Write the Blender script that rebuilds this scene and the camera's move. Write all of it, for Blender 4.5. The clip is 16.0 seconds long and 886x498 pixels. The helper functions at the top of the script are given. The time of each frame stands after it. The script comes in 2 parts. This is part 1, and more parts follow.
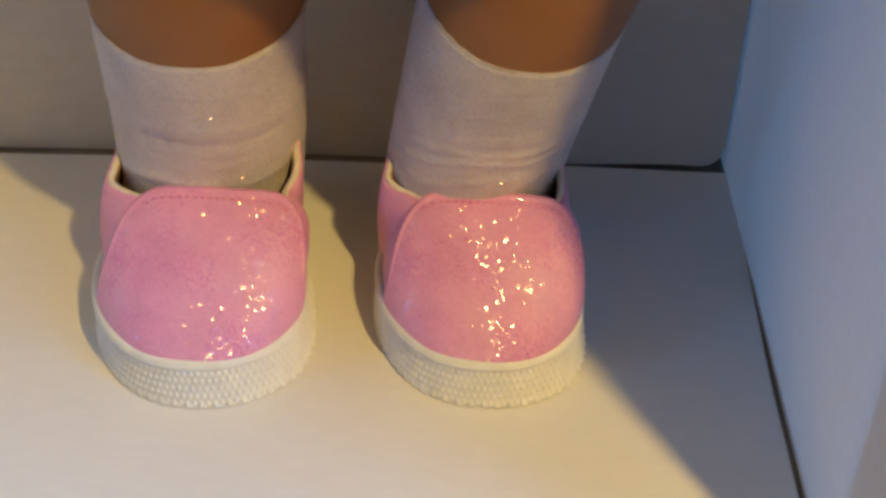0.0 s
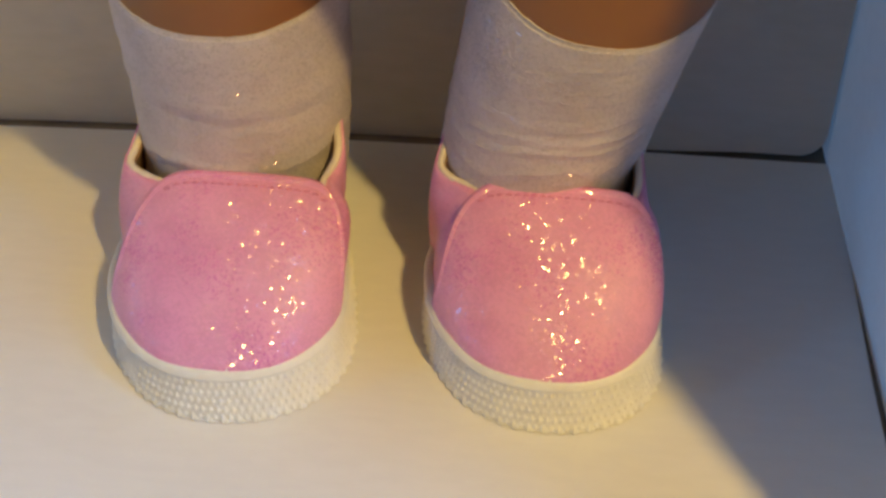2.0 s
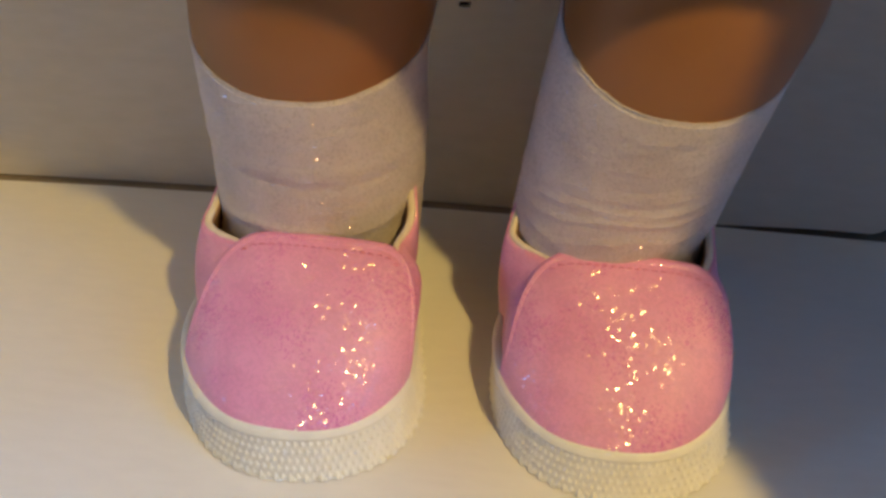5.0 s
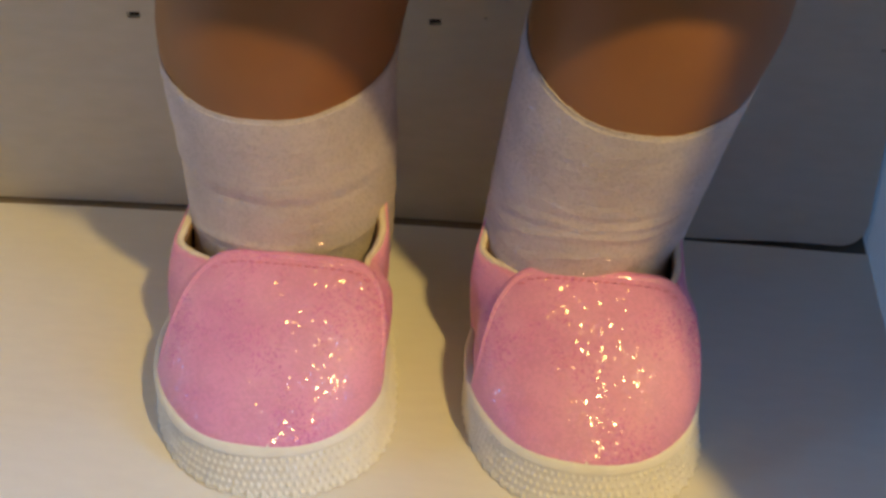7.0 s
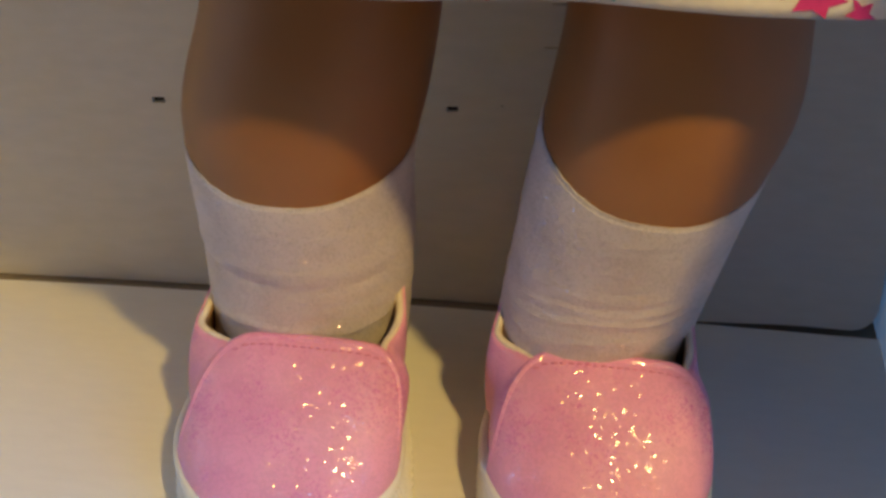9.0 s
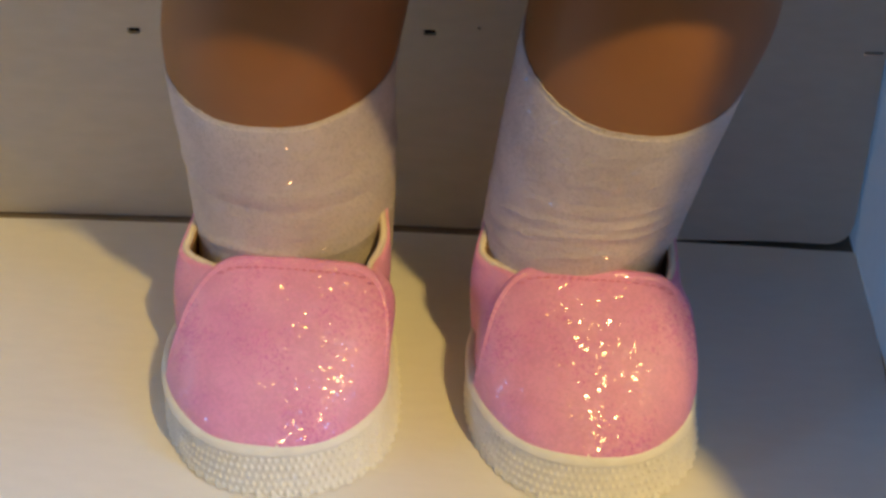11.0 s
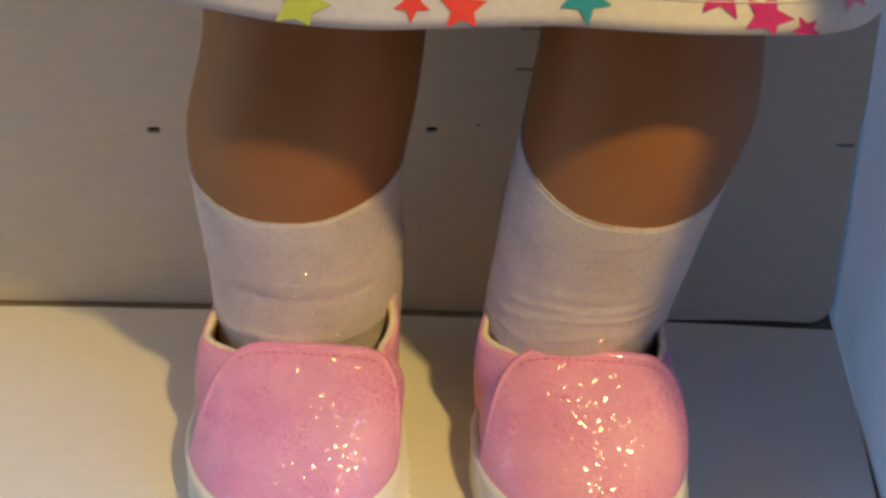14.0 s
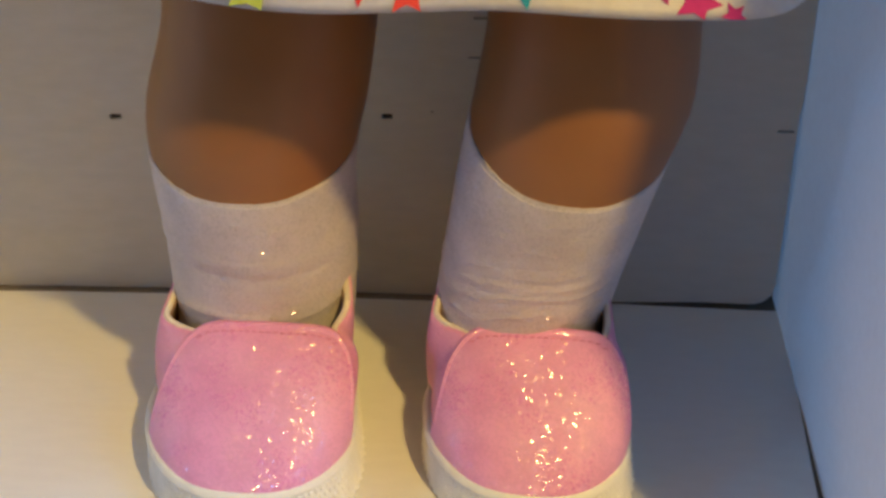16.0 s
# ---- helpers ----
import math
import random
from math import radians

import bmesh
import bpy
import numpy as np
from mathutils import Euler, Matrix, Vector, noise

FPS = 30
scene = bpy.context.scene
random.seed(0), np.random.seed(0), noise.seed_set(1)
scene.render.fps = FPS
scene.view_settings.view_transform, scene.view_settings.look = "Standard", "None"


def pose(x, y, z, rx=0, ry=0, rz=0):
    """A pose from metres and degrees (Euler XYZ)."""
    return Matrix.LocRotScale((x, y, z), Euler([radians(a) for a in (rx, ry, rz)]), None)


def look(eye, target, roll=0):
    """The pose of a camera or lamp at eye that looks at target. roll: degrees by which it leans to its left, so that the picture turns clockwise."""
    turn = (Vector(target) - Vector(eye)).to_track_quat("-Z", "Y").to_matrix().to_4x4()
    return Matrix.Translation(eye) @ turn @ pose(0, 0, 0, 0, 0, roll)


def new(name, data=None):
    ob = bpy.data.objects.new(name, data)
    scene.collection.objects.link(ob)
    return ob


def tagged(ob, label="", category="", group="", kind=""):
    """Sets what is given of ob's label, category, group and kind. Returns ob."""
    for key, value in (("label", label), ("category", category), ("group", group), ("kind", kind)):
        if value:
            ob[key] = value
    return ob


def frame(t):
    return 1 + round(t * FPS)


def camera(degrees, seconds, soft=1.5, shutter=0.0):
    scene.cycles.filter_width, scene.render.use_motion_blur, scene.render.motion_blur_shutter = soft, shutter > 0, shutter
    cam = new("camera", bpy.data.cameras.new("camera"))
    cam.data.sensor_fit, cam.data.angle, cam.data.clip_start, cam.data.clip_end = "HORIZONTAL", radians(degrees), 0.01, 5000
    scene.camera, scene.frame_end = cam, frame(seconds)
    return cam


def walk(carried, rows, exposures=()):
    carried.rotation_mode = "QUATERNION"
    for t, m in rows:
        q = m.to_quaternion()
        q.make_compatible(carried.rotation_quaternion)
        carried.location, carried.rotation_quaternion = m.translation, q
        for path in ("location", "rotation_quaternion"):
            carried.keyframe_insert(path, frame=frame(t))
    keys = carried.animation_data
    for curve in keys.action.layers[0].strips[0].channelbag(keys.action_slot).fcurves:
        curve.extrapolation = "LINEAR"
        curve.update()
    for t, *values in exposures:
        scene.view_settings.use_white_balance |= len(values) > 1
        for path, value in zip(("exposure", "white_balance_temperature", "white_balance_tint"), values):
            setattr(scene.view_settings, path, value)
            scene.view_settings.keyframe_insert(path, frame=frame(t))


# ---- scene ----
cam = camera(36.7, 16.0, soft=3.2)
PATH = [
    (0, (0.037, -0.256, 0.168), (-0.143, 1.333, -1.032), -1.8),
    (0.5, (0.044, -0.229, 0.154), (-0.222, 1.316, -1.088), -3.6),
    (1, (0.041, -0.228, 0.154), (-0.231, 1.305, -1.102), -3.3),
    (1.5, (0.04, -0.23, 0.151), (-0.258, 1.316, -1.082), -3.7),
    (2, (0.037, -0.228, 0.153), (-0.255, 1.32, -1.08), -3.1),
    (2.5, (0.036, -0.229, 0.152), (-0.277, 1.331, -1.059), -3.4),
    (3, (0.036, -0.229, 0.154), (-0.302, 1.321, -1.064), -3.4),
    (3.5, (0.035, -0.23, 0.152), (-0.365, 1.327, -1.039), -3.8),
    (4, (0.029, -0.232, 0.15), (-0.37, 1.368, -0.982), -3.1),
    (4.5, (0.035, -0.23, 0.155), (-0.375, 1.345, -1.007), -3.9),
    (5, (0.035, -0.231, 0.154), (-0.346, 1.365, -0.989), -3.1),
    (7.3, (0.039, -0.232, 0.154), (-0.332, 1.39, -0.956), -3.4),
    (7.5, (0.038, -0.233, 0.154), (-0.328, 1.395, -0.948), -3.1),
    (8, (0.038, -0.233, 0.154), (-0.324, 1.401, -0.942), -3.0),
    (8.5, (0.036, -0.233, 0.157), (-0.342, 1.415, -0.912), -2.8),
    (9, (0.039, -0.234, 0.159), (-0.358, 1.431, -0.874), -3.3),
    (9.5, (0.037, -0.232, 0.155), (-0.357, 1.412, -0.914), -3.9),
    (9.7, (0.037, -0.232, 0.155), (-0.354, 1.394, -0.943), -4.0),
    (11.8, (0.037, -0.242, 0.155), (-0.293, 1.399, -0.94), -4.0),
    (12, (0.037, -0.241, 0.155), (-0.314, 1.395, -0.941), -4.6),
    (12.5, (0.036, -0.241, 0.157), (-0.33, 1.393, -0.936), -4.8),
    (13, (0.038, -0.25, 0.163), (-0.32, 1.42, -0.876), -4.7),
    (13.5, (0.038, -0.251, 0.163), (-0.294, 1.44, -0.853), -4.1),
    (14, (0.037, -0.252, 0.166), (-0.298, 1.445, -0.837), -4.2),
    (14.5, (0.034, -0.252, 0.162), (-0.272, 1.442, -0.856), -3.4),
    (15, (0.036, -0.255, 0.164), (-0.264, 1.428, -0.874), -3.3),
    (15.5, (0.043, -0.258, 0.166), (-0.213, 1.446, -0.849), -2.8),
    (16, (0.042, -0.26, 0.167), (-0.251, 1.442, -0.84), -3.5),
]
walk(cam, [(t, look(eye, target, roll)) for t, eye, target, roll in PATH],
     exposures=[(0, -0.05), (1, -0.01), (5, -0.06), (12, 0.0), (16, 0.16)])

# ---- light ----
world = bpy.data.worlds.new("room_light")
scene.world = world
world.use_nodes = True
world.node_tree.nodes["Background"].inputs[0].default_value = (0.68, 0.62, 0.62, 1)
world.node_tree.nodes["Background"].inputs[1].default_value = 0.12

# warm lamp, a small bulb in front of the box, to its right and above
key = bpy.data.lights.new("warm_lamp", "POINT")
key.energy, key.color, key.shadow_soft_size = 7.6, (1.0, 0.675, 0.20), 0.011
new("warm_lamp", key).location = (0.222, -0.320, 0.412)

# daylight: a window beside the box, and a small far one in front
for where, wide, high, watts in (((0.50, -0.22, 0.37), 0.34, 0.42, 5.4), ((-1.02, -0.72, 0.50), 0.14, 0.18, 1.5)):
    win = bpy.data.lights.new("window_light", "AREA")
    win.shape, win.size, win.size_y = "RECTANGLE", wide, high
    win.energy, win.color = watts, (0.08, 0.42, 1.0)
    new("window_light", win).matrix_world = look(where, (0.0, -0.05, 0.03))


# ---- materials ----
def mat(name, rough=0.5, metal=0.0):
    m = bpy.data.materials.new(name)
    m.use_nodes = True
    nt = m.node_tree
    b = nt.nodes["Principled BSDF"]
    b.inputs["Roughness"].default_value, b.inputs["Metallic"].default_value = rough, metal
    return m, nt, b


def node(nt, kind, **inputs):
    n = nt.nodes.new(kind)
    for k, v in inputs.items():
        n.inputs[k.replace("_", " ")].default_value = v
    return n


def coords(nt):
    return nt.nodes.new("ShaderNodeTexCoord").outputs["Object"]


def noise_tex(nt, vec, scale, detail=3.0):
    n = node(nt, "ShaderNodeTexNoise", Scale=scale, Detail=detail)
    nt.links.new(vec, n.inputs["Vector"])
    return n


def ramp(nt, fac, stops):
    r = nt.nodes.new("ShaderNodeValToRGB")
    while len(r.color_ramp.elements) < len(stops):
        r.color_ramp.elements.new(0.5)
    for e, (p, c) in zip(r.color_ramp.elements, stops):
        e.position, e.color = p, (*c, 1)
    nt.links.new(fac, r.inputs[0])
    return r.outputs[0]


def bump(nt, b, height, strength, distance):
    n = node(nt, "ShaderNodeBump", Strength=strength, Distance=distance)
    nt.links.new(height, n.inputs["Height"])
    nt.links.new(n.outputs[0], b.inputs["Normal"])
    return n


def stretched(nt, vec, s):
    n = nt.nodes.new("ShaderNodeMapping")
    n.inputs["Scale"].default_value = s
    nt.links.new(vec, n.inputs["Vector"])
    return n.outputs[0]


def card(name, light, dark, rough=0.55):
    """Coated white box card: faint mottling, fine horizontal fibres."""
    m, nt, b = mat(name, rough)
    v = coords(nt)
    big, fib = noise_tex(nt, v, 22.0, 4), noise_tex(nt, stretched(nt, v, (140, 480, 480)), 1.0, 4)
    mix = nt.nodes.new("ShaderNodeMath")
    mix.operation = "ADD"
    half = nt.nodes.new("ShaderNodeMath")
    half.operation, half.inputs[1].default_value = "MULTIPLY", 0.5
    nt.links.new(big.outputs["Fac"], mix.inputs[0])
    nt.links.new(fib.outputs["Fac"], mix.inputs[1])
    nt.links.new(mix.outputs[0], half.inputs[0])
    nt.links.new(ramp(nt, half.outputs[0], [(0.34, dark), (0.62, light)]), b.inputs["Base Color"])
    bump(nt, b, half.outputs[0], 0.04, 0.0006)
    return m


def glitter(name, base, deep, flake, cells, share, tilt, rough, coat, weave=0.0, dark_share=0.0, flake_rough=0.19, lean=0.0):
    """A surface with small mirror flakes, each tilted its own way, scattered in patches."""
    m, nt, b = mat(name, rough)
    v = coords(nt)
    vor = node(nt, "ShaderNodeTexVoronoi", Scale=cells)
    nt.links.new(v, vor.inputs["Vector"])
    sep = nt.nodes.new("ShaderNodeSeparateColor")
    nt.links.new(vor.outputs["Color"], sep.inputs[0])
    patch = noise_tex(nt, v, 130.0, 2)
    # a flake where its random value is above a patchy limit
    lim = node(nt, "ShaderNodeMapRange")
    lim.inputs["From Min"].default_value, lim.inputs["From Max"].default_value = 0.35, 0.68
    lim.inputs["To Min"].default_value, lim.inputs["To Max"].default_value = 1.0 - share * 0.35, 1.0 - share * 1.7
    nt.links.new(patch.outputs["Fac"], lim.inputs["Value"])
    gt = nt.nodes.new("ShaderNodeMath")
    gt.operation = "GREATER_THAN"
    nt.links.new(sep.outputs[0], gt.inputs[0])
    nt.links.new(lim.outputs[0], gt.inputs[1])
    mask = gt.outputs[0]
    # colour: base with soft mottling and darker specks
    soft = noise_tex(nt, v, 90.0, 4)
    col = ramp(nt, soft.outputs["Fac"], [(0.3, deep), (0.62, base)])
    if dark_share > 0:
        speck = node(nt, "ShaderNodeTexVoronoi", Scale=cells * 1.25)
        nt.links.new(v, speck.inputs["Vector"])
        s2 = nt.nodes.new("ShaderNodeSeparateColor")
        nt.links.new(speck.outputs["Color"], s2.inputs[0])
        p2 = noise_tex(nt, v, 75.0, 3)
        l2 = node(nt, "ShaderNodeMapRange")
        l2.inputs["From Min"].default_value, l2.inputs["From Max"].default_value = 0.48, 0.72
        l2.inputs["To Min"].default_value, l2.inputs["To Max"].default_value = 1.0, 1.0 - dark_share
        nt.links.new(p2.outputs["Fac"], l2.inputs["Value"])
        g2 = nt.nodes.new("ShaderNodeMath")
        g2.operation = "GREATER_THAN"
        nt.links.new(s2.outputs[1], g2.inputs[0])
        nt.links.new(l2.outputs[0], g2.inputs[1])
        mx = nt.nodes.new("ShaderNodeMix")
        mx.data_type = "RGBA"
        nt.links.new(g2.outputs[0], mx.inputs["Factor"])
        nt.links.new(col, mx.inputs["A"])
        mx.inputs["B"].default_value = (deep[0] * 0.88, deep[1] * 0.62, deep[2] * 0.90, 1)
        col = mx.outputs["Result"]
    nt.links.new(col, b.inputs["Base Color"])
    # flake tilt
    sub = nt.nodes.new("ShaderNodeVectorMath")
    sub.operation = "SUBTRACT"
    sub.inputs[1].default_value = (0.5 - lean, 0.5, 0.5)
    nt.links.new(vor.outputs["Color"], sub.inputs[0])
    sc = nt.nodes.new("ShaderNodeVectorMath")
    sc.operation = "MULTIPLY"
    nt.links.new(sub.outputs[0], sc.inputs[0])
    sc.inputs[1].default_value = (tilt * 0.4, tilt, tilt)
    fine = node(nt, "ShaderNodeBump", Strength=0.25 if weave == 0 else 0.5, Distance=0.0003)
    if weave:
        wv = noise_tex(nt, stretched(nt, v, (1.0, 1.0, 1.9)), weave, 3)
        nt.links.new(wv.outputs["Fac"], fine.inputs["Height"])
    else:
        nt.links.new(vor.outputs["Distance"], fine.inputs["Height"])
        fine.inputs["Strength"].default_value = 0.10
    add = nt.nodes.new("ShaderNodeVectorMath")
    add.operation = "ADD"
    nt.links.new(nt.nodes.new("ShaderNodeNewGeometry").outputs["Normal"], add.inputs[0])
    nt.links.new(sc.outputs[0], add.inputs[1])
    nrm = nt.nodes.new("ShaderNodeVectorMath")
    nrm.operation = "NORMALIZE"
    nt.links.new(add.outputs[0], nrm.inputs[0])
    nt.links.new(fine.outputs[0], b.inputs["Normal"])
    shine = nt.nodes.new("ShaderNodeBsdfGlossy")
    shine.inputs["Roughness"].default_value = flake_rough
    nt.links.new(nrm.outputs[0], shine.inputs["Normal"])
    tint = ramp(nt, sep.outputs[2], [(0.0, (1.0, 0.84, 0.45)), (0.4, flake), (0.7, flake), (1.0, (1.0, 0.62, 0.85))])
    nt.links.new(tint, shine.inputs["Color"])
    wt = nt.nodes.new("ShaderNodeMath")
    wt.operation, wt.inputs[1].default_value = "MULTIPLY", coat
    nt.links.new(mask, wt.inputs[0])
    both = nt.nodes.new("ShaderNodeMixShader")
    nt.links.new(wt.outputs[0], both.inputs[0])
    nt.links.new(b.outputs[0], both.inputs[1])
    nt.links.new(shine.outputs[0], both.inputs[2])
    nt.links.new(both.outputs[0], nt.nodes["Material Output"].inputs["Surface"])
    b.inputs["Specular IOR Level"].default_value = 0.35
    return m


def plain(name, light, dark, rough, scale=60.0, relief=0.1, dist=0.0003):
    m, nt, b = mat(name, rough)
    n = noise_tex(nt, coords(nt), scale, 5)
    nt.links.new(ramp(nt, n.outputs["Fac"], [(0.32, dark), (0.65, light)]), b.inputs["Base Color"])
    bump(nt, b, n.outputs["Fac"], relief, dist)
    return m


M_CARD = card("white_card", (0.79, 0.78, 0.76), (0.75, 0.74, 0.72))
M_SIDE = card("thin_white_sheet", (0.80, 0.80, 0.79), (0.74, 0.74, 0.73), 0.6)
nt_side = M_SIDE.node_tree
b_side = nt_side.nodes["Principled BSDF"]
through_side = nt_side.nodes.new("ShaderNodeBsdfTranslucent")
through_side.inputs[0].default_value = (0.78, 0.80, 0.82, 1)
mix_side = nt_side.nodes.new("ShaderNodeMixShader")
mix_side.inputs[0].default_value = 0.15
nt_side.links.new(b_side.outputs[0], mix_side.inputs[1])
nt_side.links.new(through_side.outputs[0], mix_side.inputs[2])
nt_side.links.new(mix_side.outputs[0], nt_side.nodes["Material Output"].inputs["Surface"])
# same card, darker and warmer: shade and warm bounce put into the colour
M_BACK = card("white_card_back_shaded", (0.67, 0.635, 0.585), (0.61, 0.58, 0.53), 0.7)
M_EDGE = plain("grey_block_strip", (0.27, 0.23, 0.19), (0.18, 0.15, 0.125), 0.9)
M_UNDER = plain("brown_card", (0.27, 0.22, 0.17), (0.21, 0.17, 0.13), 0.9)
M_PINK = glitter("pink_glitter_vinyl", (0.84, 0.385, 0.615), (0.77, 0.305, 0.555), (1.0, 0.97, 0.97), 3300.0, 0.50, 0.90, 0.5, 0.09, 0.0, 0.40, 0.15, 0.42)
M_SOCK = glitter("white_glitter_knit", (0.66, 0.60, 0.60), (0.56, 0.505, 0.505), (1.0, 0.98, 0.97), 3400.0, 0.24, 2.2, 0.85, 0.17, 1500.0, 0.0, 0.2, -0.3)
M_RUBBER = plain("white_rubber", (0.86, 0.85, 0.80), (0.79, 0.78, 0.73), 0.5, 300.0)
M_PIPING = plain("cream_binding", (0.78, 0.70, 0.62), (0.66, 0.58, 0.50), 0.6, 500.0)
M_LINING = plain("tan_lining", (0.34, 0.20, 0.10), (0.22, 0.12, 0.06), 0.8, 400.0)
M_STITCH = plain("magenta_thread", (0.70, 0.26, 0.43), (0.62, 0.20, 0.37), 0.6, 900.0)
M_SKIN = plain("brown_vinyl_skin", (0.32, 0.138, 0.042), (0.28, 0.115, 0.034), 0.48, 40.0, 0.04)
M_CLOTH = plain("white_cotton", (0.88, 0.87, 0.88), (0.80, 0.79, 0.81), 0.9, 700.0, 0.4, 0.0003)
nt_cloth = M_CLOTH.node_tree
glow_through = nt_cloth.nodes.new("ShaderNodeBsdfTranslucent")
glow_through.inputs[0].default_value = (0.78, 0.74, 0.72, 1)
mix_cloth = nt_cloth.nodes.new("ShaderNodeMixShader")
mix_cloth.inputs[0].default_value = 0.3
nt_cloth.links.new(nt_cloth.nodes["Principled BSDF"].outputs[0], mix_cloth.inputs[1])
nt_cloth.links.new(glow_through.outputs[0], mix_cloth.inputs[2])
nt_cloth.links.new(mix_cloth.outputs[0], nt_cloth.nodes["Material Output"].inputs["Surface"])
M_GROUND = plain("table_wood", (0.25, 0.16, 0.09), (0.17, 0.10, 0.05), 0.5, 25.0)
M_HOLE = plain("dark_gap_shade", (0.05, 0.035, 0.025), (0.03, 0.02, 0.015), 0.95)
M_STARS = {
    "magenta": plain("magenta_print", (0.52, 0.03, 0.22), (0.44, 0.02, 0.18), 0.85, 700.0),
    "red": plain("red_print", (0.80, 0.07, 0.05), (0.70, 0.05, 0.04), 0.85, 700.0),
    "teal": plain("teal_print", (0.03, 0.34, 0.48), (0.02, 0.28, 0.40), 0.85, 700.0),
    "lime": plain("lime_print", (0.55, 0.65, 0.10), (0.48, 0.56, 0.08), 0.85, 700.0),
    "pink": plain("pink_print", (0.85, 0.32, 0.45), (0.78, 0.26, 0.40), 0.85, 700.0),
}


# ---- mesh helpers ----
def mesh_ob(name, verts, faces, material, parent=None, label="", smooth=True):
    me = bpy.data.meshes.new(name)
    me.from_pydata([tuple(v) for v in verts], [], faces)
    me.materials.append(material)
    bm = bmesh.new()
    bm.from_mesh(me)
    bmesh.ops.recalc_face_normals(bm, faces=bm.faces)
    bm.to_mesh(me)
    bm.free()
    if smooth:
        me.polygons.foreach_set("use_smooth", [True] * len(me.polygons))
    ob = new(name, me)
    if parent:
        ob.parent = parent
    if label:
        tagged(ob, label)
    return ob


def grid_faces(rows, cols, wrap=False):
    f = []
    for i in range(rows - 1):
        for j in range(cols if wrap else cols - 1):
            k = (j + 1) % cols
            f.append((i * cols + j, i * cols + k, (i + 1) * cols + k, (i + 1) * cols + j))
    return f


def tube(path, r, sides=8):
    """Verts and faces of an open round tube along a path."""
    v, n = [], len(path)
    for i, p in enumerate(path):
        d = (path[min(i + 1, n - 1)] - path[max(i - 1, 0)]).normalized()
        s = d.cross(Vector((0, 0, 1)))
        s = s.normalized() if s.length > 1e-6 else Vector((1, 0, 0))
        u = s.cross(d)
        for j in range(sides):
            a = 2 * math.pi * j / sides
            v.append(p + r * (math.cos(a) * s + math.sin(a) * u))
    f = grid_faces(n, sides, True)
    f.append(tuple(range(sides)))
    f.append(tuple(range((n - 1) * sides, n * sides)))
    return v, f


def ease(x):
    x = min(1.0, max(0.0, x))
    return x * x * (3 - 2 * x)


def table(z, zs, vs):
    """Smooth value at z from a short table."""
    z = min(zs[-1], max(zs[0], z))
    for i in range(len(zs) - 1):
        if z <= zs[i + 1]:
            h = zs[i + 1] - zs[i]
            m = lambda k: ((vs[min(k + 1, len(vs) - 1)] - vs[max(k - 1, 0)]) / (zs[min(k + 1, len(zs) - 1)] - zs[max(k - 1, 0)]))
            t = (z - zs[i]) / h
            return ((2 * t**3 - 3 * t**2 + 1) * vs[i] + (t**3 - 2 * t**2 + t) * h * m(i)
                    + (3 * t**2 - 2 * t**3) * vs[i + 1] + (t**3 - t**2) * h * m(i + 1))
    return vs[-1]


# ---- the box ----
WX, BACK, FRONT, TOP, LEFT = 0.0725, 0.0, -0.1275, 0.46, -0.152


def wall_x(y, z=0.0):
    """Inner face of the side wall: it splays a little towards the open front."""
    return WX - 0.062 * y + 0.045 * z


def slab(name, quad, thick, label, material, cat):
    """A sheet of card: an inner face of four corners and its thickness, with rounded edges."""
    a, b, c, d = [Vector(p) for p in quad]
    n = (b - a).cross(d - a).normalized()
    vs = [a, b, c, d] + [p - n * thick for p in (a, b, c, d)]
    fs = [(0, 1, 2, 3), (7, 6, 5, 4), (0, 4, 5, 1), (1, 5, 6, 2), (2, 6, 7, 3), (3, 7, 4, 0)]
    ob = mesh_ob(name, vs, fs, material, smooth=False)
    bv = ob.modifiers.new("edge", "BEVEL")
    bv.width, bv.segments = 0.0004, 2
    return tagged(ob, label, cat, kind="structure")


def bow(x):
    """The back panel bulges a little away from the doll."""
    return BACK + 0.0022 * max(0.0, 1 - ((x + 0.028) / 0.098) ** 2)


def build_floor():
    # the insert stops short of the side wall by a slit that opens towards the front
    # and short of the back panel by a shallow groove
    n, m = 24, 48
    vs = []
    for i in range(n + 1):
        for j in range(m + 1):
            xn = LEFT + (0.080 - LEFT) * j / m
            y0 = bow(xn) - 0.0034 + 0.0022 * ease((xn - 0.004) / 0.045) + 0.00018 * noise.noise(Vector((xn * 110, 2.0, 0.5)))
            y = y0 + (FRONT - y0) * i / n
            gap = 0.0011 * ease((-y - 0.024) / 0.05)
            x1 = wall_x(y) - gap + (0.0008 if gap <= 0 else 0.0)
            vs.append((LEFT + (x1 - LEFT) * j / m, y, 0.0))
    fs = grid_faces(n + 1, m + 1)
    floor_ob = mesh_ob("floor", vs, [f[::-1] for f in fs], M_CARD, smooth=False)
    if floor_ob.data.polygons[0].normal.z < 0:
        floor_ob.data.flip_normals()
    sd = floor_ob.modifiers.new("thickness", "SOLIDIFY")
    sd.thickness, sd.offset = 0.0007, -1
    bv = floor_ob.modifiers.new("edge", "BEVEL")
    bv.width, bv.segments, bv.angle_limit = 0.00025, 2, radians(50)
    tagged(floor_ob, "white coated card floor of a doll box", "box floor", kind="structure")
    slab("box_bottom", [(LEFT - 0.003, FRONT, -0.0008), (0.086, FRONT, -0.0008), (0.086, 0.01, -0.0008), (LEFT - 0.003, 0.01, -0.0008)],
         0.0022, "brown card bottom under the box floor", M_UNDER, "box bottom")


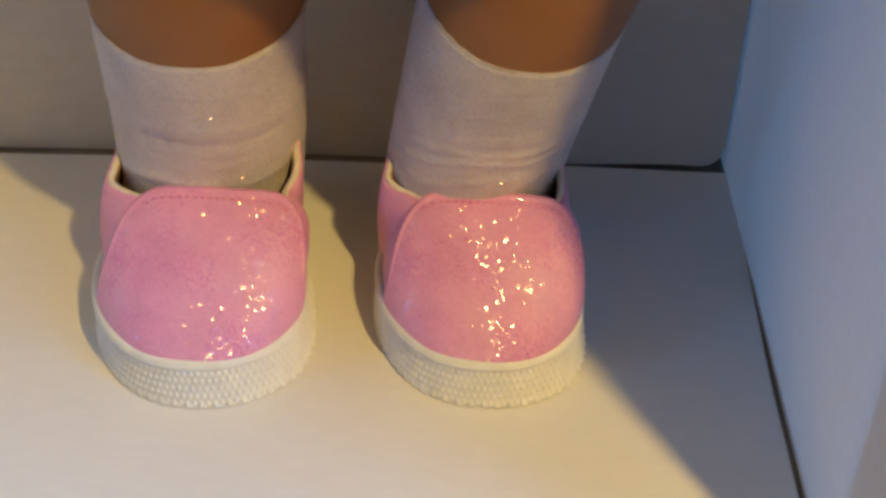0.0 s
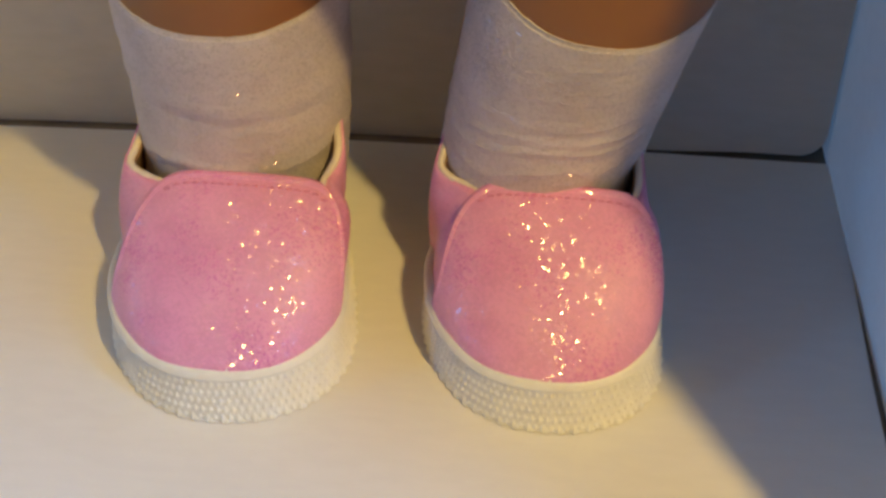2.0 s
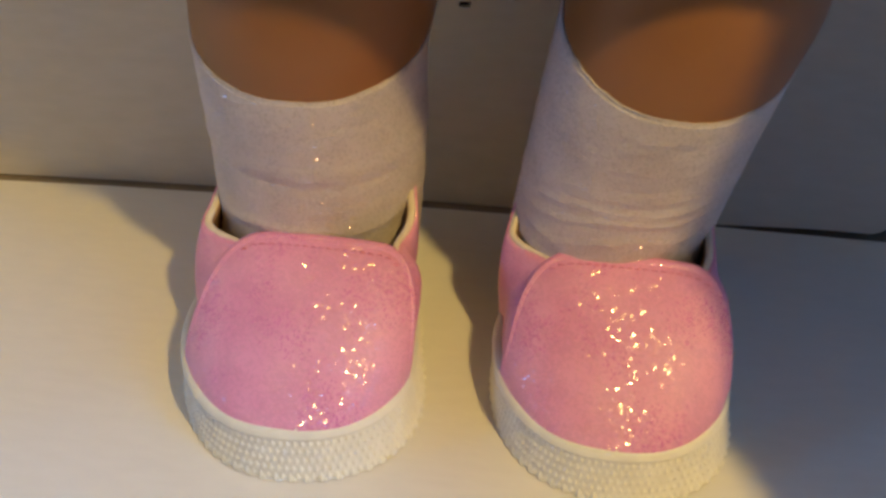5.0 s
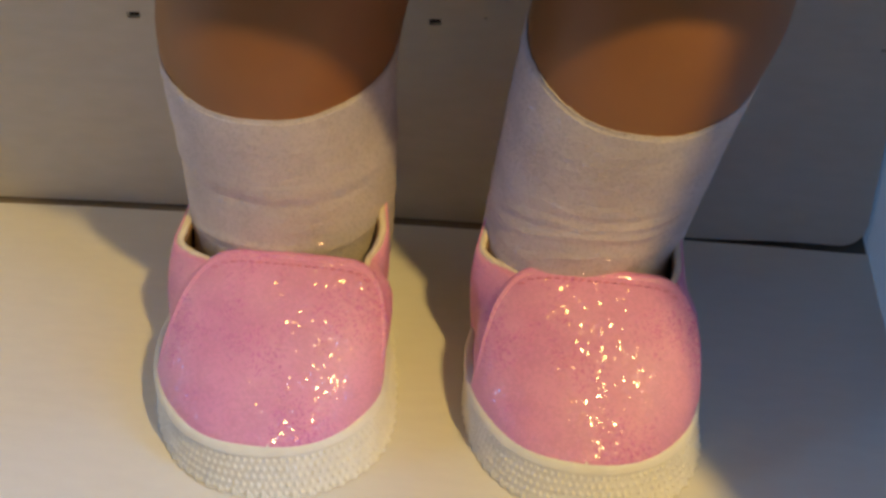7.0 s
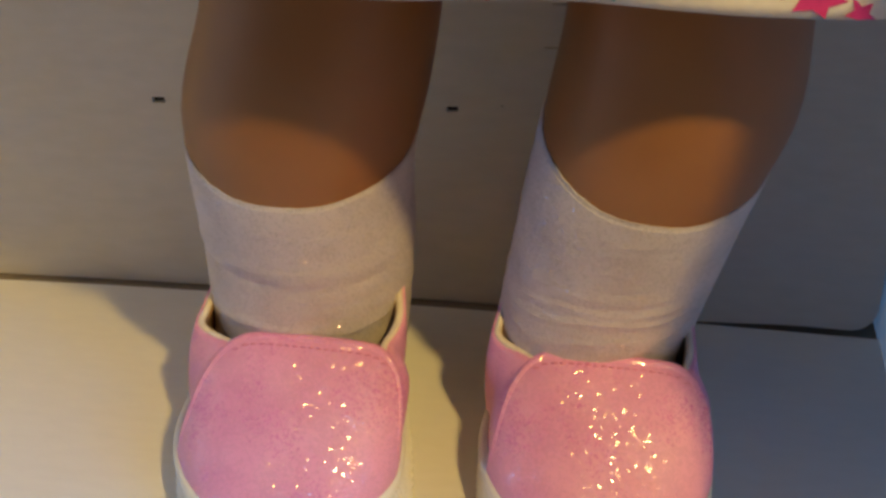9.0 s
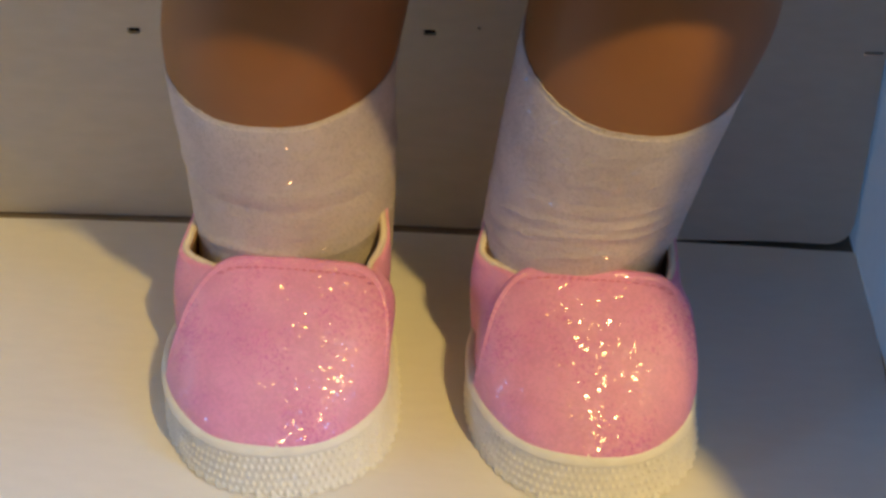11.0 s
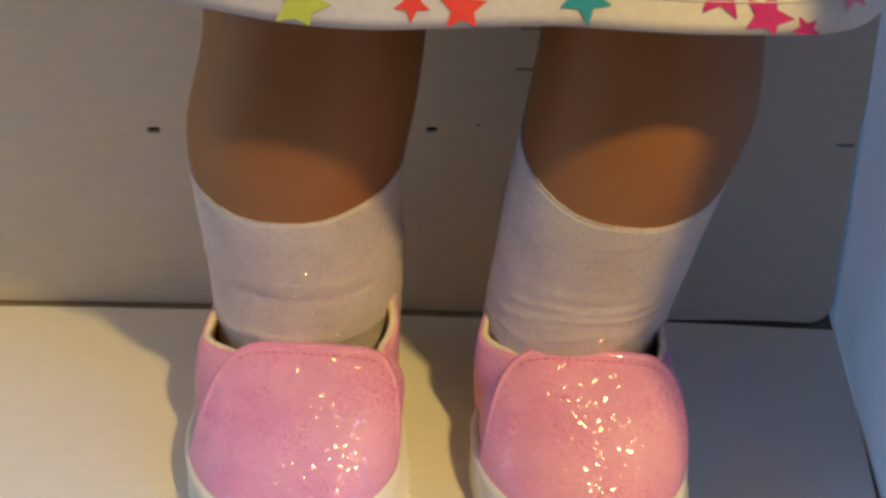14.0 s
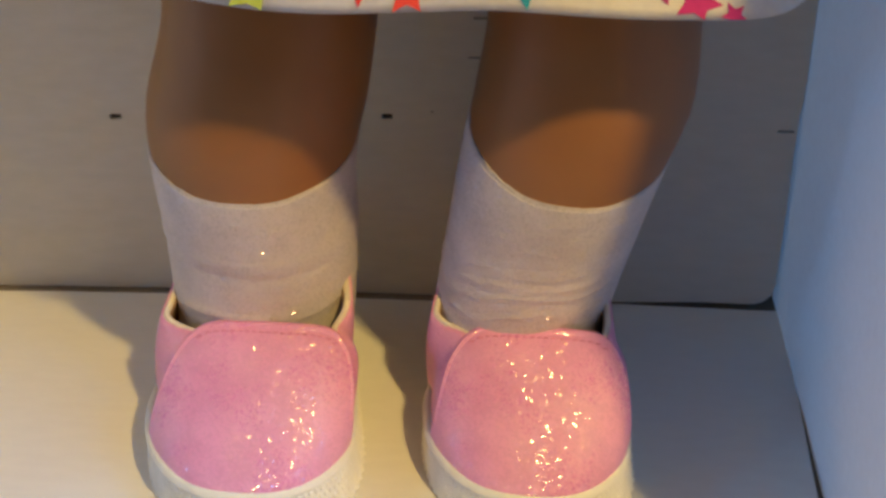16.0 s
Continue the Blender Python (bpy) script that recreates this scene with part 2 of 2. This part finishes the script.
def build_back():
    """Back panel with a rounded lower corner, small tie holes and a side notch."""
    holes = [(-0.0757, 0.0452, 0.0028, 0.0013), (-0.0135, 0.0458, 0.0024, 0.0012), (0.0095, 0.0597, 0.0090, 0.0004), (0.0110, 0.0685, 0.0090, 0.0004), (-0.0035, 0.0470, 0.0006, 0.0005), (0.0693, 0.0440, 0.0034, 0.0006)]
    right, low, r = 0.0716, 0.0010, 0.005
    xs = sorted({LEFT + 0.001 + (right - LEFT - 0.001) * i / 60 for i in range(61)} | {v for h in holes for v in (h[0] - h[2] / 2, h[0] + h[2] / 2)} | {right - r * (1 - math.sin(math.pi / 2 * k / 6)) for k in range(7)})
    zs = sorted({low + 0.12 * i / 24 for i in range(25)} | {v for h in holes for v in (h[1] - h[3] / 2, h[1] + h[3] / 2)} | {TOP})
    vs, cols = [], len(xs)
    for k, z in enumerate(zs):
        for x in xs:
            zz = z
            if k == 0 and x > right - r:
                zz = low + r - math.sqrt(max(0.0, r * r - (x - right + r) ** 2))
            lean = 0.045 * min(z, 0.12) * ease((x - 0.02) / (right - 0.02)) + (0.0006 * ease((z - 0.044) / 0.010) if x > right - 0.003 else 0.0)
            foot = 0.0013 * ease((0.062 - x) / 0.03) if k == 0 else 0.0
            vs.append((x + lean, bow(x) * max(0.25, 1 - z / 0.2), max(zz, z) - foot))
    fs = []
    for i in range(len(zs) - 1):
        for j in range(cols - 1):
            cx, cz = (xs[j] + xs[j + 1]) / 2, (zs[i] + zs[i + 1]) / 2
            if any(abs(cx - h[0]) < h[2] / 2 and abs(cz - h[1]) < h[3] / 2 for h in holes):
                continue
            a = i * cols + j
            fs.append((a, a + 1, a + cols + 1, a + cols))
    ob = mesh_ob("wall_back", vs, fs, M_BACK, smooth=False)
    sd = ob.modifiers.new("thickness", "SOLIDIFY")
    sd.thickness, sd.offset = 0.0012, 0
    tagged(ob, "white card back panel with small tie holes", "box panel", kind="structure")
    # added backing, near black: its colour stands for the shade in holes and gaps
    slab("wall_back_shade", [(LEFT, 0.0065, -0.0015), (0.0835, 0.0065, -0.0015), (0.0835, 0.0065, TOP), (LEFT, 0.0065, TOP)],
         0.002, "dark sheet added behind the back panel as the shade in its gaps", M_HOLE, "box panel")


def build_sides():
    # a thin translucent sheet with a folded front edge
    n, m = 26, 24
    vs = []
    for i in range(n + 3):
        for k in range(m + 1):
            z = -0.0015 + (TOP + 0.0015) * (k / m) ** 1.6
            y = 0.006 + (FRONT - 0.006) * min(i, n) / n
            fold = {n + 1: (0.0012, 0.0), n + 2: (0.0014, 0.012)}.get(i, (0.0, 0.0))
            vs.append((wall_x(y, min(z, 0.2)) + fold[0], y + fold[1], z))
    tagged(mesh_ob("wall_right", vs, grid_faces(n + 3, m + 1), M_SIDE, smooth=False), "thin translucent white side wall of the box", "box side", kind="structure")
    # added strip outside the wall's foot: blocks window light so the slit stays dark
    vs, n = [], 30
    for i in range(n + 1):
        y = -0.026 + (FRONT + 0.026) * i / n
        for x, z in ((0.0004, -0.0016), (0.0004, 0.0010 * ease((-y - 0.026) / 0.02)), (0.0014, 0.0010 * ease((-y - 0.026) / 0.02)), (0.0014, -0.0016)):
            vs.append((wall_x(y, z) + x, y, z))
    tagged(mesh_ob("trim_light_block", vs, grid_faces(n + 1, 4), M_EDGE, smooth=False), "added grey strip blocking light at the foot of the side wall", "box flap", kind="structure")
    slab("wall_left", [(LEFT, FRONT, -0.0015), (LEFT, 0.0065, -0.0015), (LEFT, 0.0065, TOP), (LEFT, FRONT, TOP)][::-1],
         -0.0022, "white coated card side wall of the box", M_CARD, "box side")
    slab("ceiling", [(LEFT, FRONT, TOP), (0.09, FRONT, TOP), (0.09, 0.0065, TOP), (LEFT, 0.0065, TOP)][::-1], 0.002, "white card top of the box", M_CARD, "box top")
    slab("ground", [(-0.45, -0.40, -0.0042), (0.40, -0.40, -0.0042), (0.40, 0.25, -0.0042), (-0.45, 0.25, -0.0042)], 0.03, "brown wooden table top under the box", M_GROUND, "table top")


build_floor()
build_back()
build_sides()

# ---- shoes ----
SL = 0.0745          # length of the sole
Z0 = 0.0092          # where the upper leaves the sole
S_END = 0.969        # tip of the upper, from the heel
S_T = 0.597          # the throat, from the heel


def half_width(s, heel=0.0146):
    base = heel + (0.0207 - heel) * ease((s - 0.12) / 0.52)
    if s > 0.64:
        base = 0.0207 * max(0.0, 1 - ((s - 0.64) / 0.36) ** 2.4) ** (1 / 2.2)
    if s < 0.22:
        base *= max(0.0, 1 - ((0.22 - s) / 0.22) ** 2.3) ** (1 / 2.1)
    return base


def skew(s):
    """The toe bends a little to one side."""
    return 0.0046 * ease((s - 0.5) / 0.5)


def ring(n, off=0.0, heel=0.0146):
    """The sole's outline, n points evenly spaced from the toe tip round the heel, moved outwards by off."""
    pts = []
    for side in (1, -1):
        for i in range(400):
            t = i / 400
            s = (1 + math.cos(math.pi * t)) / 2
            if side < 0:
                s = (1 - math.cos(math.pi * t)) / 2
            pts.append(Vector((skew(s) + side * half_width(s, heel), -s * SL)))
    acc = [0.0]
    for i in range(len(pts)):
        acc.append(acc[-1] + (pts[(i + 1) % len(pts)] - pts[i]).length)
    out, k = [], 0
    for i in range(n):
        d = acc[-1] * i / n
        while acc[k + 1] < d:
            k += 1
        f = (d - acc[k]) / max(1e-9, acc[k + 1] - acc[k])
        out.append(pts[k].lerp(pts[(k + 1) % len(pts)], f))
    res = []
    for i, p in enumerate(out):
        d = out[(i + 1) % n] - out[i - 1]
        nn = Vector((-d.y, d.x)).normalized()
        if nn.dot(p - Vector((0, -0.5 * SL))) < 0:
            nn = -nn
        res.append((p + nn * off, nn))
    return res


def dome_h(s):
    d = max(0.0, (S_END - s) * SL)
    return Z0 + 0.0172 * (1 - max(0.0, 1 - d / 0.036) ** 2.5)


def dome(s, phi, out=0.0, side=0.0):
    """The rounded top of the shoe over station s; phi from 0 (one side) to pi."""
    a, h = 0.915 * half_width(min(1.0, s / S_END)) + out, dome_h(s) - Z0 + out
    n = 2.25 + 1.7 * ease((0.92 - s) / 0.34)
    c, sn = math.cos(phi), math.sin(phi)
    r = (abs(c) ** n + abs(sn) ** n) ** (-1 / n)
    return Vector((skew(s) + side * sn * r * (1 - 0.70 * ease((s - S_T) / 0.38)) + a * c * r, -s * SL - out * ease((s - 0.86) / 0.1), Z0 + h * sn * r))


def throat_s(phi, lean=0.0):
    """Where the vamp ends: straight over the instep, then sweeping forward down the sides."""
    c, sn = abs(math.cos(phi)), abs(math.sin(phi))
    x = c * (c**3.7 + sn**3.7) ** (-1 / 3.7)
    return S_T + lean * math.cos(phi) + 0.17 * max(0.0, (x - 0.50) / 0.50) ** 2.1


def collar_z(s):
    return 0.0243 + 0.0062 * ease((0.60 - s) / 0.24)


def build_shoe(label, lean, shift, shear, side, wide):
    shoe = tagged(new("shoe"), label, "shoe", "pair of doll shoes")
    # sole wall with a fine raised diamond tread
    n, rows = 312, 11
    rg = ring(n)
    vs = []
    for k in range(rows):
        z = 0.0003 + 0.0082 * k / (rows - 1)
        flare = 0.0009 * (1 - k / (rows - 1)) ** 1.3
        for i, (p, nn) in enumerate(rg):
            o = flare + (0.00034 if k % 2 and i % 2 == (k // 2) % 2 else 0.0)
            if k == 0:
                o += 0.00035 if i % 4 < 2 else -0.0001
            q = p + nn * o
            vs.append((q.x, q.y, z))
    fs = []
    for k in range(rows - 1):
        for i in range(n):
            j = (i + 1) % n
            q = [(k, i), (k, j), (k + 1, j), (k + 1, i)]
            up = [t for t, (r, c) in enumerate(q) if r % 2 and c % 2 == (r // 2) % 2]
            ids = [r * n + c for r, c in q]
            if up and up[0] % 2 == 0:
                fs += [(ids[0], ids[1], ids[3]), (ids[1], ids[2], ids[3])]
            else:
                fs += [(ids[0], ids[1], ids[2]), (ids[0], ids[2], ids[3])]
    fs.append(tuple(range(n)))
    mesh_ob("outsole", vs, fs, M_RUBBER, shoe, "white rubber sole with a raised diamond tread", smooth=False)
    # smooth rim above it
    m = 140
    prof = [(-0.0004, 0.0083), (0.0002, 0.0084), (0.0004, 0.0087), (0.0004, 0.0091), (0.0002, 0.0094), (0.0001, 0.0097), (-0.0003, 0.0101), (-0.0009, 0.0103), (-0.0020, 0.0100), (-0.0034, 0.0090)]
    vs = []
    for o, z in prof:
        vs += [(*(p + nn * o), z) for p, nn in ring(m)]
    fs = grid_faces(len(prof), m, True)
    mesh_ob("sole_rim", vs, fs, M_RUBBER, shoe)
    vs = [(*(p - nn * 0.0028), 0.0086) for p, nn in ring(m)]
    mesh_ob("insole", vs, [tuple(range(m))], M_LINING, shoe, "tan insole", smooth=False)
    # vamp
    cols, rws = 61, 46
    vs = []
    for j in range(rws):
        g = math.sin(math.pi / 2 * j / (rws - 1))
        for i in range(cols):
            phi = math.pi * i / (cols - 1)
            s0 = throat_s(phi, lean)
            s = s0 + (S_END - s0) * g
            vs.append(dome(s, phi, 0.0007, side))
    vamp = mesh_ob("vamp", vs, grid_faces(rws, cols), M_PINK, shoe)
    sd = vamp.modifiers.new("thickness", "SOLIDIFY")
    sd.thickness, sd.offset = 0.0011, 1
    bv = vamp.modifiers.new("edge", "BEVEL")
    bv.width, bv.segments, bv.angle_limit = 0.0004, 2, radians(60)
    # folded hem along the throat
    vs, hem = [], 64
    for k in range(5):
        d = k / 4
        for i in range(hem):
            phi = radians(14) + radians(152) * i / (hem - 1)
            s = throat_s(phi, lean) - 0.004 + 0.038 * d
            vs.append(dome(s, phi, 0.00175 + 0.00030 * math.sin(math.pi * d) - 0.0005 * (d == 1) - 0.0010 * (d == 0), side))
    mesh_ob("throat_hem", vs, grid_faces(5, hem), M_PINK, vamp)
    # stitches below the hem
    for i in range(19):
        phi = radians(56) + radians(68) * i / 18
        d = radians(1.2)
        path = [dome(throat_s(phi, lean) + 0.043, phi + d * u, 0.00175 + 0.00022 * (1 - u * u), side) for u in (-1, -0.4, 0.4, 1)]
        v, f = tube(path, 0.00014, 6)
        mesh_ob("stitch", v, f, M_STITCH, vamp)
    # quarters, lining and binding
    rq = ring(260, -0.0014, 0.0159)
    keep = [(p, nn) for p, nn in rq if -p.y / SL < 0.90]
    kk = 12

    def wall(p, nn, k, inset):
        s = -p.y / SL
        flank = 1 if p.x >= skew(s) else -1
        top = collar_z(s) - (0.0004 if inset > 0.0005 else 0.0)
        q = p - nn * (inset + 0.0009 * k**3 - 0.0005 * math.sin(math.pi * min(1.0, 0.9 * k)))
        q.x = skew(s) + (q.x - skew(s)) * (1 + wide * ease((0.62 - s) / 0.15))
        a = Vector((q.x + (shift + shear * k) * ease((0.62 - s) / 0.15), q.y, Z0 - 0.0006 + (top - Z0 + 0.0006) * k))
        ph = radians(4 + 50 * k)
        b = dome(min(0.95, s), ph if flank > 0 else math.pi - ph, 0.0003 - inset, side)
        w = ease((s - 0.51) / 0.11)
        return a.lerp(b, w)

    for nm, inset, material, lab in (("quarter", 0.0, M_PINK, ""), ("lining", 0.0013, M_LINING, "tan fabric lining")):
        vs = []
        for k in range(kk):
            vs += [wall(p, nn, k / (kk - 1), inset) for p, nn in keep]
        q = mesh_ob(nm, vs, grid_faces(kk, len(keep)), material, shoe, lab)
        sd = q.modifiers.new("thickness", "SOLIDIFY")
        sd.thickness, sd.offset = 0.0006, 0
    path = [wall(p, nn, 1.0, 0.0007) + Vector((0, 0, 0.0003)) for p, nn in keep if -p.y / SL < 0.605]
    v, f = tube(path, 0.00068, 10)
    mesh_ob("binding", v, f, M_PIPING, shoe, "cream collar binding")
    return shoe


shoe_a = build_shoe("pink glitter slip-on doll shoe, white sole, on the box floor", 0.024, -0.0012, 0.0038, 0.0058, 0.05)
shoe_a.matrix_world = pose(-0.0376, -0.0095, 0, 0, 0, 4.2)
shoe_b = build_shoe("pink glitter slip-on doll shoe, one side in bluish shade", 0.004, -0.0018, 0.0013, 0.0034, 0.03)
shoe_b.matrix_world = pose(0.0205, -0.0088, 0, 0, 0, -1)
shoe_b.scale = (0.945, 0.955, 0.98)

# ---- doll legs and socks ----
LZ = [0.009, 0.020, 0.038, 0.057, 0.071, 0.090, 0.120, 0.150]
LEGS = {
    "a": dict(cx=[-0.0355, -0.0345, -0.0325, -0.0304, -0.0276, -0.0226, -0.021, -0.022], rx=[0.0172, 0.0182, 0.0187, 0.0190, 0.0203, 0.0189, 0.019, 0.024],
              cy=[-0.0330, -0.0342, -0.0365, -0.0415, -0.0435, -0.0440, -0.040, -0.038], ry=[0.0168, 0.0181, 0.0188, 0.0198, 0.0207, 0.0209, 0.023, 0.026]),
    "b": dict(cx=[0.0172, 0.0182, 0.0224, 0.0272, 0.0312, 0.0335, 0.034, 0.034], rx=[0.0165, 0.0173, 0.0179, 0.0186, 0.0194, 0.0180, 0.019, 0.024],
              cy=[-0.0325, -0.0340, -0.0368, -0.0420, -0.0440, -0.0445, -0.040, -0.038], ry=[0.0168, 0.0181, 0.0188, 0.0198, 0.0205, 0.0207, 0.023, 0.026]),
}
TILT, SIDE = {"a": 0.0058, "b": 0.0066}, {"a": 0.0024, "b": 0.0042}
SOCK_TOP = {"a": 0.0574, "b": 0.0588}


def leg_point(leg, z, th, out):
    L = LEGS[leg]
    return Vector((table(z, LZ, L["cx"]) + (table(z, LZ, L["rx"]) + out) * math.cos(th), table(z, LZ, L["cy"]) + (table(z, LZ, L["ry"]) + out) * math.sin(th), z))


def build_doll():
    vs, fs = [], []
    for leg in ("a", "b"):
        base, n, m = len(vs), 48, 48
        zs = [0.0092 + (0.175 - 0.0092) * i / (m - 1) for i in range(m)]
        for z in zs:
            for j in range(n):
                th = 2 * math.pi * j / n
                out = -0.0001 - 0.0006 * (1 - ease((z - SOCK_TOP[leg] - TILT[leg] * (1 + math.sin(th)) + SIDE[leg] * math.cos(th) + 0.0045) / 0.004))
                p = leg_point(leg, min(z, 0.15), th, out)
                f = ease((0.022 - z) / 0.010)
                if f > 0 and math.sin(th) < 0:
                    p.y += 0.020 * f * math.sin(th)
                p.z = z
                vs.append(p)
        fs += [tuple(base + v for v in f) for f in grid_faces(m, n, True)]
        fs.append(tuple(base + v for v in range(n)))
        fs.append(tuple(base + (m - 1) * n + v for v in range(n)))
    # hips under the skirt join the legs
    base, n = len(vs), 40
    for k in range(8):
        t = k / 7
        for j in range(n):
            th = 2 * math.pi * j / n
            r = 0.75 + 0.25 * math.sin(math.pi * t)
            vs.append((0.003 + 0.050 * r * math.cos(th), -0.038 + 0.028 * r * math.sin(th), 0.150 + 0.05 * t))
    fs += [tuple(base + v for v in f) for f in grid_faces(8, n, True)]
    fs += [tuple(base + v for v in range(n)), tuple(base + 7 * n + v for v in range(n))]
    tagged(mesh_ob("doll", vs, fs, M_SKIN), "brown vinyl doll standing in socks and shoes", "doll")


def sock_fold(leg, z, th):
    """Soft creases: deeper at the front, wandering round the ankle."""
    front = 0.5 - 0.5 * math.sin(th)
    side = math.cos(th)
    if leg == "a":
        z1 = 0.0388 + 0.0010 * math.sin(2 * th + 0.6) - 0.0008 * side
        d = (0.62 - 0.38 * side) * -0.00026 * math.exp(-((z - z1) / 0.0012) ** 2) + 0.00020 * math.exp(-((z - z1 - 0.0026) / 0.0020) ** 2)
        z2 = 0.0275 + 0.0010 * math.sin(3 * th + 1)
        d += 0.0003 * math.exp(-((z - z2) / 0.0012) ** 2) * front
    else:
        d = 0.0
        for q, (zz, amp, wd) in enumerate(((0.0440, 0.00018, 0.0013), (0.0405, 0.00028, 0.0009), (0.0380, 0.00032, 0.0008), (0.0335, 0.0002, 0.0009))):
            z1 = zz - 0.0035 * front + 0.0011 * math.sin((2 + q) * th + q) + 0.0012 * side
            d += amp * math.exp(-((z - z1) / wd) ** 2) * (0.15 + 0.85 * front) * (0.75 + 0.5 * noise.noise(Vector((4 * math.cos(th), 4 * math.sin(th), q))))
    d += 0.00012 * noise.noise(Vector((3 * math.cos(th), 3 * math.sin(th), z * 260 + (7 if leg == "b" else 0))))
    d += 0.00010 * noise.noise(Vector((5 * math.cos(th), 5 * math.sin(th), z * 900 + (3 if leg == "b" else 0))))
    return d


def build_sock(leg, label):
    n, m = 128, 150
    vs = []
    for i in range(m):
        t = i / (m - 1)
        for j in range(n):
            th = 2 * math.pi * j / n
            top = SOCK_TOP[leg] + 0.0005 * noise.noise(Vector((2 * math.cos(th), 2 * math.sin(th), 1.7))) + TILT[leg] * (1 + math.sin(th)) - SIDE[leg] * math.cos(th)
            z = 0.0100 + (top - 0.0100) * t
            o = 0.0002 + sock_fold(leg, z, th) * ease((top - z) / 0.004)
            o -= 0.0005 * ease((t - 0.985) / 0.015)
            p = leg_point(leg, z, th, o)
            f = ease((0.021 - z) / 0.010)
            if f > 0 and math.sin(th) < 0:
                p.y += 0.020 * f * math.sin(th)
            vs.append(p)
    ob = mesh_ob("sock", vs, grid_faces(m, n, True), M_SOCK)
    sd = ob.modifiers.new("thickness", "SOLIDIFY")
    sd.thickness, sd.offset = 0.0004, -1
    tagged(ob, label, "sock", "pair of doll socks")
    # thin rolled edge, slightly crinkled
    path = []
    for j in range(193):
        th = 2 * math.pi * j / 192
        top = SOCK_TOP[leg] + 0.0005 * noise.noise(Vector((2 * math.cos(th), 2 * math.sin(th), 1.7))) + TILT[leg] * (1 + math.sin(th)) - SIDE[leg] * math.cos(th)
        top += 0.00022 * noise.noise(Vector((14 * math.cos(th), 14 * math.sin(th), 5.1)))
        path.append(leg_point(leg, top, th, -0.00005))
    v, f = tube(path, 0.00015, 8)
    mesh_ob("cuff_edge", v, f, M_SOCK, ob)


build_doll()
build_sock("a", "white glitter knit ankle sock with one soft fold")
build_sock("b", "white glitter knit ankle sock, wrinkled at the ankle")

# ---- skirt ----
# height of the hem by the angle round the doll, in degrees: it hangs in soft waves
HEM_AT = [-180, -120, -109, -99, -90, -83, -75, -66, -54, -42, -30, 0, 180]
HEM_Z = [0.1040, 0.1032, 0.1023, 0.1018, 0.1021, 0.1021, 0.1008, 0.0995, 0.0985, 0.0983, 0.0995, 0.1010, 0.1040]


def skirt_point(th, v, out=0.0):
    """th: angle round the doll, v: from the hem (0) to the waist (1)."""
    th = (th + math.pi) % (2 * math.pi) - math.pi
    c, sn = math.cos(th), math.sin(th)
    flare = 1 - 0.45 * v
    wave = 1 + 0.012 * (1 - v) * math.sin(7 * th + 0.6) + 0.008 * (1 - v) * math.sin(13 * th)
    a = (0.089 if c < 0 else 0.062) * flare * wave + out
    b = (0.046 if sn < 0 else 0.035) * flare * wave + out
    p = 0.95 - 0.23 * ease(c / 0.3)
    z = table(math.degrees(th), HEM_AT, HEM_Z) + 0.10 * v
    return Vector((0.012 + a * math.copysign(abs(c) ** p, c), -0.040 + b * math.copysign(abs(sn) ** p, sn), z))


def build_skirt():
    n, m = 200, 24
    vs = []
    for i in range(m):
        v = (i / (m - 1)) ** 1.3
        for j in range(n):
            vs.append(skirt_point(2 * math.pi * j / n, v, -0.0003 * (i == 0)))
    skirt = mesh_ob("skirt", vs, grid_faces(m, n, True), M_CLOTH)
    sd = skirt.modifiers.new("thickness", "SOLIDIFY")
    sd.thickness, sd.offset = 0.0009, -1
    tagged(skirt, "white cotton skirt printed with colourful stars, rounded hem", "skirt")
    # hem seam: a line of small stitches
    path = [skirt_point(2 * math.pi * j / 160, 0.045, 0.0001) for j in range(161)]
    v, f = tube(path, 0.00022, 5)
    mesh_ob("hem_seam", v, f, M_CLOTH, skirt)
    # printed stars: angle in degrees, height over the hem, size, turn, colour
    stars = [(-66.5, 0.0058, 0.0040, 10, "magenta"), (-60, 0.0027, 0.0036, 25, "magenta"), (-54.5, 0.0008, 0.0020, 50, "magenta"), (-45, 0.0050, 0.0030, 0, "pink"),
             (-81, 0.0040, 0.0036, 30, "teal"), (-91.5, 0.0028, 0.0034, 5, "red"), (-95.5, 0.0036, 0.0026, 40, "red"), (-105.5, 0.0030, 0.0046, 15, "lime"),
             (-74, 0.0140, 0.0040, 60, "lime"), (-97, 0.0140, 0.0048, 20, "pink"), (-130, 0.0090, 0.0050, 0, "teal"), (-35, 0.0090, 0.0045, 12, "red"), (-20, 0.0090, 0.0045, 5, "teal")]
    for deg, up, size, turn, colour in stars:
        th0 = radians(deg)
        pts = [(0.0, 0.0)]
        for k in range(10):
            r = size if k % 2 == 0 else size * 0.46
            a = radians(turn) + math.pi * k / 5
            pts.append((r * math.sin(a), r * math.cos(a)))
        vs = []
        arc = (skirt_point(th0 + 0.01, 0.05) - skirt_point(th0 - 0.01, 0.05)).length / 0.02
        for x, y in pts:
            up2 = max(0.0002, up + y)
            vs.append(skirt_point(th0 + x / arc, up2 / 0.10, 0.00025))
        fs = [(0, k, k % 10 + 1) for k in range(1, 11)]
        mesh_ob("printed_star", vs, fs, M_STARS[colour], skirt)


build_skirt()
